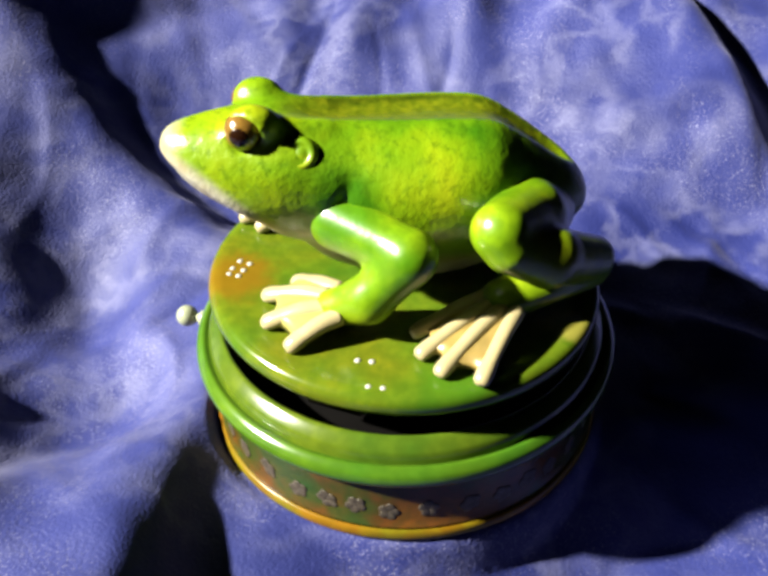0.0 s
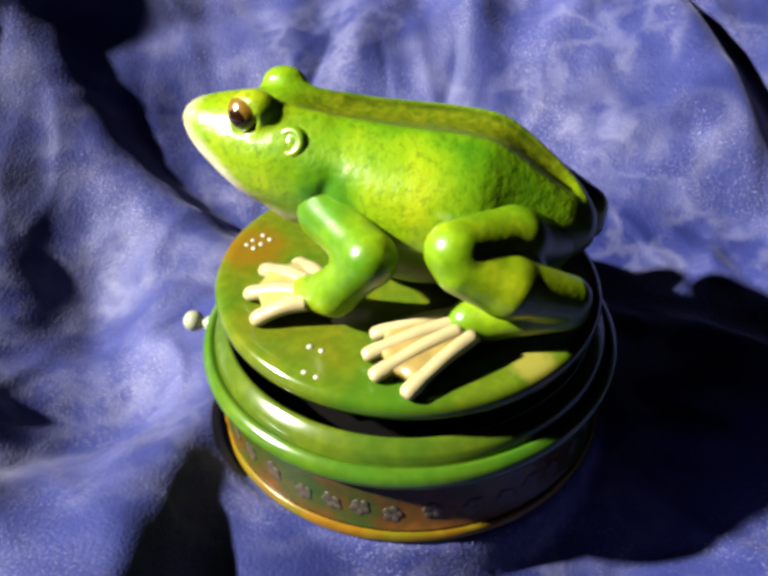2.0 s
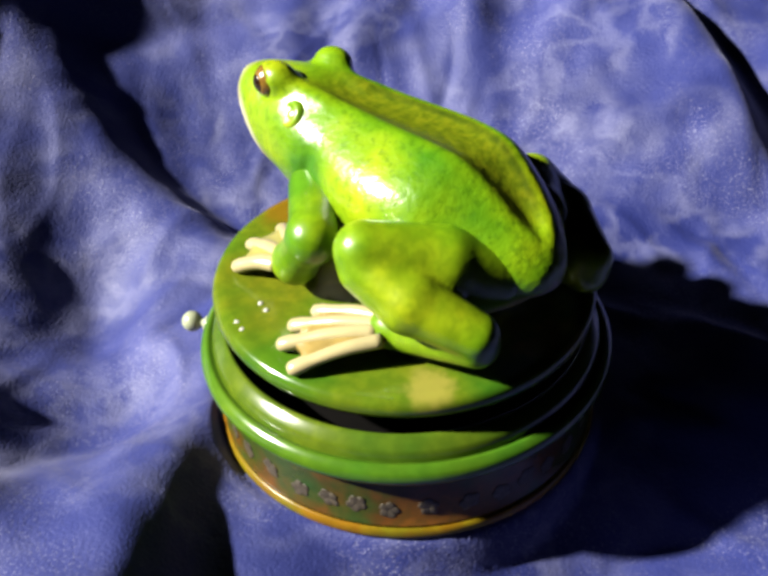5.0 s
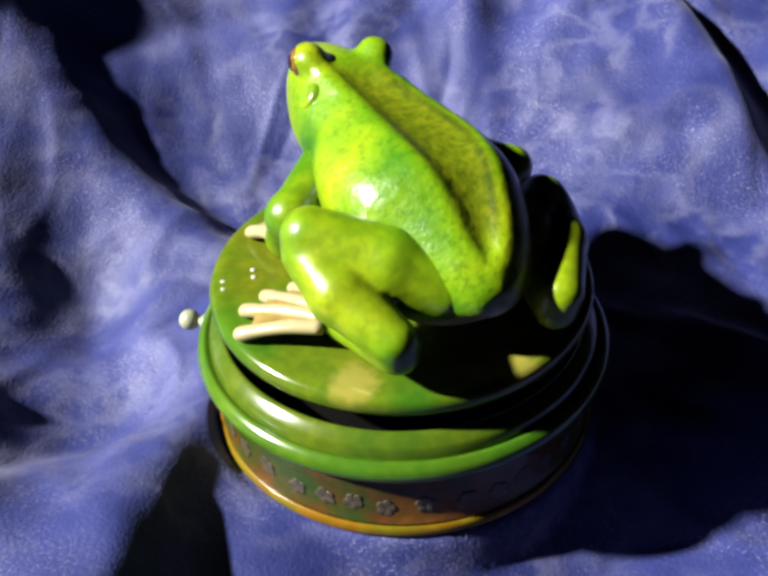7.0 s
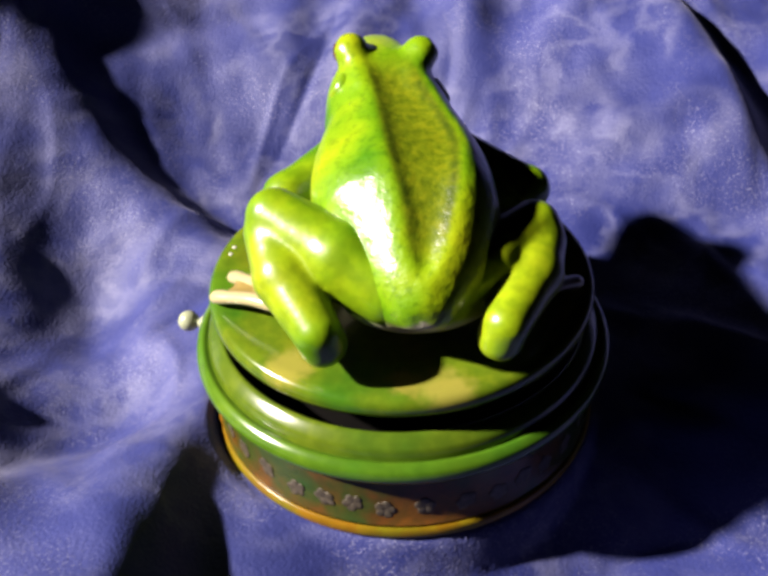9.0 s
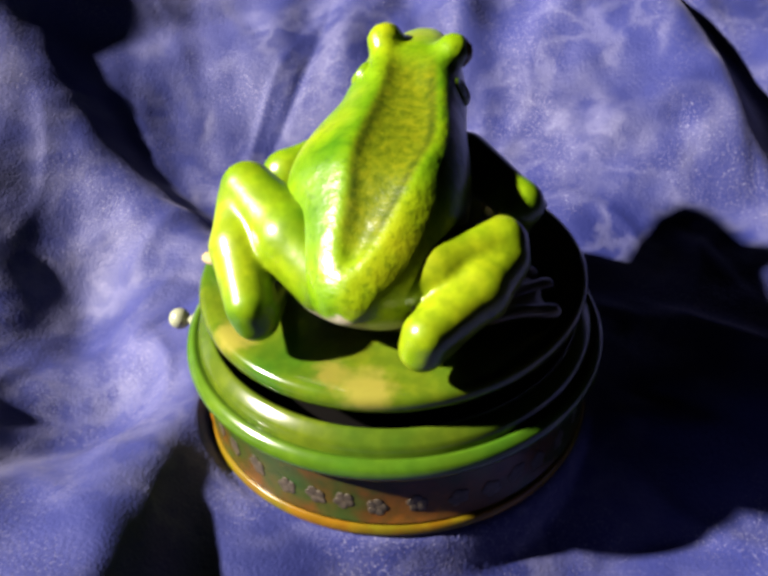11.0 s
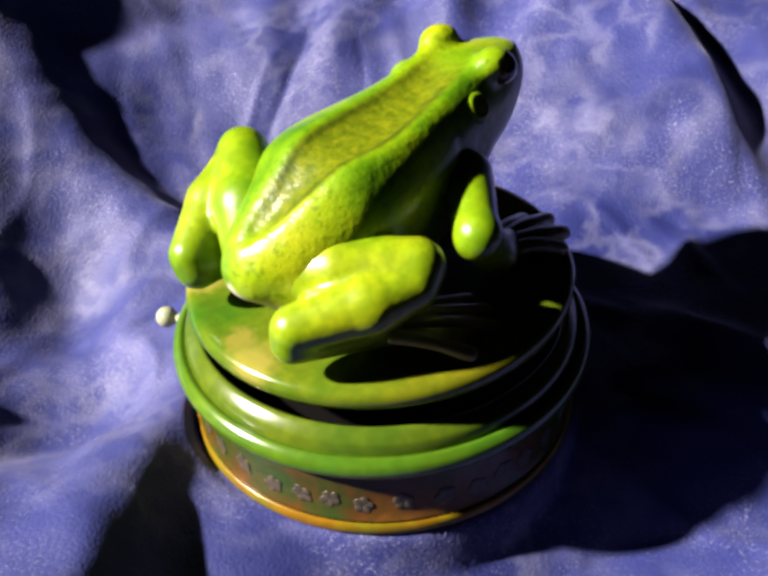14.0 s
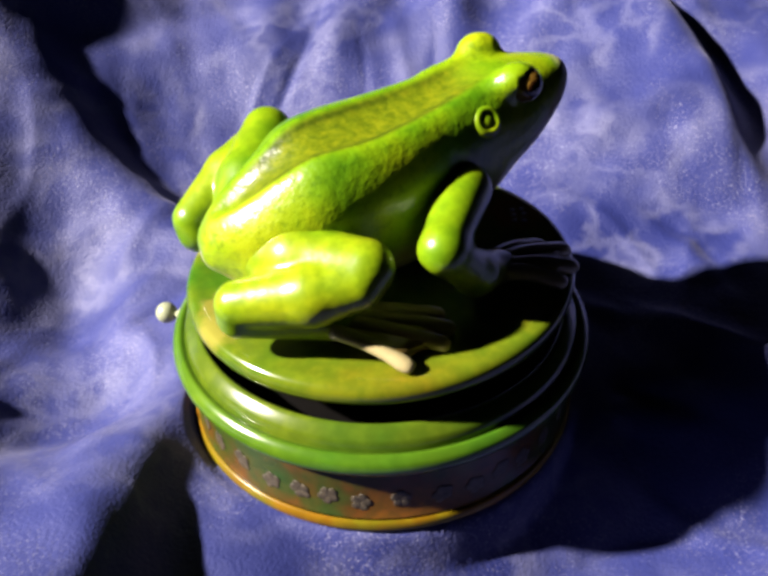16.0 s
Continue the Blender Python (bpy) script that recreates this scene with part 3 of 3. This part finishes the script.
def web_mesh(name, root, tips, thick=0.0, back=0.97):
    """Skin stretched between toes: scalloped fan, 1.4 mm thick, sloping from the ankle to the toes."""
    bm = bmesh.new()
    tips = np.array(tips, float)
    roots = spread(root, tips)
    cols, rows = 8 * (len(tips) - 1) + 1, 8
    top, bot = [], []
    for i in range(cols):
        u = i / (cols - 1) * (len(tips) - 1)
        k = min(int(u), len(tips) - 2)
        w = u - k
        t = tips[k] * (1 - w) + tips[k + 1] * w
        root = roots[k] * (1 - w) + roots[k + 1] * w
        reach = back - 0.08 * 4 * w * (1 - w)
        for j in range(rows + 1):
            q = j / rows * reach
            p = root * (1 - q) + t * q
            sag = 1.1 * 4 * q * (1 - q) - 0.4 * 4 * w * (1 - w) + 1.0
            top.append(bm.verts.new(Vector((p[0], p[1], max(p[2] + sag + thick, 1.5))) * MM))
            bot.append(bm.verts.new(Vector((p[0], p[1], max(p[2] + sag - 2.2, 0.1))) * MM))
    m = rows + 1
    for i in range(cols - 1):
        for j in range(rows):
            a, b, c, d = i * m + j, (i + 1) * m + j, (i + 1) * m + j + 1, i * m + j + 1
            bm.faces.new((top[a], top[b], top[c], top[d]))
            bm.faces.new((bot[d], bot[c], bot[b], bot[a]))
        j = rows
        bm.faces.new((top[i * m + j], top[(i + 1) * m + j], bot[(i + 1) * m + j], bot[i * m + j]))
    for i in (0, cols - 1):
        for j in range(rows):
            bm.faces.new((top[i * m + j], top[i * m + j + 1], bot[i * m + j + 1], bot[i * m + j]))
    bmesh.ops.recalc_face_normals(bm, faces=bm.faces)
    return finish(bm, name)


def make_foot(name, frog, root, tips, label):
    web = part(name, web_mesh(name, root, tips, 0.7 if name == "front_foot" else 0.0), PALM if name == "front_foot" else WEB, frog, label)
    tips = np.array(tips, float)
    for root, t in zip(spread(root, tips), tips):
        mid = root * 0.45 + t * 0.55 + np.array((0, 0, 1.4))
        start = root * 0.85 + t * 0.15 + np.array((0, 0, 0.8))
        part("toe", toe_mesh("toe", [start, mid, t], *((2.7, 2.2, 2.5) if name == "front_foot" else (2.2, 1.8, 2.3))), CREAM, web, "cream glazed toe")
    return web


def make_frog():
    frog = new("frog_figurine")
    tagged(frog, "glossy green ceramic frog sitting on a turning round lid", "figurine")
    turned = pose(1.5 * MM, 0, 0, 0, 0, 5)

    lid = part("lid", lathe("lid", [(0, -0.1), (30, -0.1), (46, 0.0), (50, 0.15), (52.3, 0.1), (53.6, -0.6), (54.3, -1.9), (54.3, -3.6), (53.6, -5.2), (52.0, -6.2), (49.5, -6.6), (44, -6.6), (0, -6.4)], 180), LID, frog,
               "olive and green glazed round ceramic lid")
    lid.matrix_basis = pose(0, 0, 0.3 * MM, 2.0, 0, 0)
    dome = lathe("paint_dot", [(0, 0.3), (0.4, 0.26), (0.7, 0.12), (0.82, -0.1)], 20)
    dome.materials.append(WHITE)
    for x, y in ((-41.1, 14.4), (-41.7, 11.0), (-50.3, 12.2), (-51.0, 8.8), (1.3, 46.0), (-0.1, 43.2), (-2.1, 47.8), (-3.1, 44.7), (-5.7, 45.9), (-4.8, 48.5)):
        ob = part("paint_dot", dome, None, lid)
        ob.matrix_basis = turned @ pose(x * MM, y * MM, 0.1 * MM)

    # trunk and head
    me, v = skin_mesh("trunk", trunk_field, (-30, -54, 0.4), (34, 64, 60), 0.8, 1)
    x, y, z = v.T
    a, rad, hw, hh = trunk_frame(x, y, z)
    lft, rgt = ridge_frame(x, y)
    top = smooth(z, 24, 30)
    paint(me, "dorsal", (1 - smooth(np.maximum(lft, rgt), -2.4, 0.2)) * top * smooth(y, -46, -34) * (1 - smooth(y, 20, 36)))
    mouth = 41.4 - 0.66 * (59 - y) - 0.006 * (59 - y) ** 2
    lip = smooth(y, 28, 40) * (1 - smooth(z - mouth, 3.0, 7.5))
    snout = smooth(y, 52, 57.5) * 0.85
    belly = np.maximum(smooth(np.abs(a), 2.1, 2.5), 0.8 * (1 - smooth(z, 10, 14.5)) * (1 - smooth(y, -34, -24)))
    belly = np.maximum(belly, (1 - smooth(z, 9, 16)) * smooth(y, -26, -18) * (1 - smooth(y, 14, 22)))
    paint(me, "pale", np.clip(np.maximum(np.maximum(lip, belly), snout), 0, 1))
    paint(me, "groove", (np.exp(-((lft + 2.6) / 1.1) ** 2) + np.exp(-((rgt + 2.6) / 1.1) ** 2)) * 0.7 * top * smooth(y, -44, -30) * (1 - smooth(y, 12, 26)))
    body = part("trunk", me, SKIN, frog, "green speckled trunk and head with pale lip")
    body.matrix_basis = turned

    # eyes
    for (ex, ey, ez), s in zip(EYES, (-1, 1)):
        bm = bmesh.new()
        bmesh.ops.create_uvsphere(bm, u_segments=32, v_segments=20, radius=4.7 * MM)
        eye = part("eye", finish(bm, "eye"), IRIS, frog, "glossy amber eyeball with a black pupil")
        eye.matrix_basis = turned @ pose((ex + s * 0.9) * MM, (ey + 1.6) * MM, (ez - 0.9) * MM)
        pupil = part("pupil", lathe("pupil", [(0, 4.84), (1.0, 4.75), (1.9, 4.42), (2.3, 4.2), (2.5, 3.8)], 28), PUPIL, eye, "black pupil")
        pupil.matrix_basis = Vector((s * 0.95, 0.2, 0.02)).to_track_quat("Z", "Y").to_matrix().to_4x4()

    # eardrums
    ear = [(0, 0.5), (0.9, 0.42), (1.4, 0.2), (1.8, 0.08), (2.2, 0.2), (2.7, 0.5), (3.2, 0.42), (3.8, 0.0), (4.2, -0.8), (4.5, -2.6)]
    for p, d in (((-17.6, 25.4, 44.6), (-1, 0.12, 0.66)), ((12.0, 25.2, 42.4), (1, 0.12, 0.66))):
        e = part("eardrum", lathe("eardrum", ear, 36), LIMB, frog, "round ringed green eardrum")
        e.matrix_basis = turned @ Matrix.Translation(Vector(p) * MM) @ Vector(d).to_track_quat("Z", "Y").to_matrix().to_4x4()

    # front legs: upper arm back to the elbow, forearm down and forward
    fl = make_leg("front_leg", [((-17, 17, 25.5), (-31, 1, 23.8), 7.8, 6.2), ((-31.5, 1, 23), (-30.5, 11, 11), 6.4, 5.8), ((-30.5, 11, 11), (-27, 20, 6.2), 5.8, 4.8)], (-44, -12, 0.1), (-6, 32, 38))
    part("front_leg", fl, LIMB, frog, "bent yellow-green front leg").matrix_basis = turned
    fr = make_leg("front_leg", [((15, 17, 26), (33, 2.5, 23.5), 7.6, 5.4), ((33.5, 2, 22.5), (29, 14, 10), 5.6, 5.4), ((29, 14, 10), (24, 24, 6.0), 5.4, 4.6)], (4, -12, 0.1), (46, 38, 38))
    part("front_leg", fr, LIMB, frog, "bent yellow-green front leg").matrix_basis = turned
    # hind legs: thigh, shin folded under it, long foot along the lid
    hl = make_leg("hind_leg", [((-5, -36.5, 18.5), (-16, -30, 23.5), 8.4, 9.6), ((-16, -30, 23.5), (-32, -20, 30), 9.6, 7.2), ((-33.5, -22, 26.5), (-29.5, -32.5, 20.5), 6.4, 7.6), ((-29.5, -32.5, 20.5), (-21.5, -46, 14), 7.6, 5.8), ((-20.5, -45.5, 10.5), (-27, -23, 6.2), 5.8, 5.6)], (-48, -58, 0.1), (10, -2, 44), 1.3)
    part("hind_leg", hl, LIMB, frog, "folded yellow-green hind leg").matrix_basis = turned
    hr = make_leg("hind_leg", [((8.5, -36.5, 18), (19, -29, 20.6), 8.2, 8.7), ((19, -29, 20.6), (32, -17, 22.6), 8.7, 7.0), ((33.5, -20, 20), (30, -30, 17.5), 6.6, 7.6), ((30, -30, 17.5), (22, -45.5, 14.5), 7.6, 5.8), ((21, -45.5, 10.5), (27, -23, 6.2), 5.6, 5.4)], (-8, -58, 0.1), (50, -2, 40), 1.3)
    part("hind_leg", hr, LIMB, frog, "folded yellow-green hind leg").matrix_basis = turned
    for nm, root, tips in (("front_foot", (-27, 17, 7), ((-11.6, 29, 3.4), (-17, 36.5, 3.6), (-28, 36, 3.6), (-37, 30, 3.4))),
                           ("front_foot", (24.5, 22, 7), ((16.5, 40.5, 3.6), (21.5, 45.5, 3.8), (29, 43, 3.7), (33.5, 36.5, 3.6))),
                           ("hind_foot", (-27, -25, 6.5), ((-33, -1, 2.2), (-41, -1.5, 2.2), (-47.5, -5.5, 2.2), (-51, -14.5, 2.2))),
                           ("hind_foot", (27, -25, 6.5), ((31, 2, 2.2), (37, 2, 2.2), (42, -2, 2.2), (45.5, -13, 2.2)))):
        make_foot(nm, frog, root, tips, "webbed foot with cream toes and ochre skin").matrix_basis = turned
    # dark drive block under the lid edge
    bm = bmesh.new()
    bmesh.ops.create_cube(bm, size=1, matrix=Matrix.Diagonal((9 * MM, 16 * MM, 7 * MM, 1)))
    bmesh.ops.bevel(bm, geom=bm.edges[:], offset=1 * MM, segments=2, affect="EDGES")
    blk = part("drive_block", finish(bm, "drive_block"), BLACK, frog, "dark metal drive block under the lid")
    blk.matrix_basis = turned @ pose(-40 * MM, 19 * MM, -10 * MM, 0, 0, -25)
    return frog


FROG = make_frog()


def motions():
    turn = [(0.0, 87.32), (0.5, 82.17), (1.0, 77.04), (1.5, 71.98), (2.0, 66.96), (2.5, 61.89), (3.0, 56.77), (3.5, 51.64), (4.0, 46.51), (6.5, 20.84), (7.0, 15.54), (7.5, 10.25), (8.0, 5.06), (8.5, -0.00), (9.0, -4.91), (11.5, -29.08), (12.0, -34.03), (12.5, -39.03), (13.0, -44.03), (13.5, -49.04), (14.0, -54.07), (14.5, -59.01), (15.0, -63.66), (15.5, -68.01), (16.0, -72.29)]
    walk(FROG, [(t, pose(0, 0, 0, 0, 0, a)) for t, a in turn])


motions()
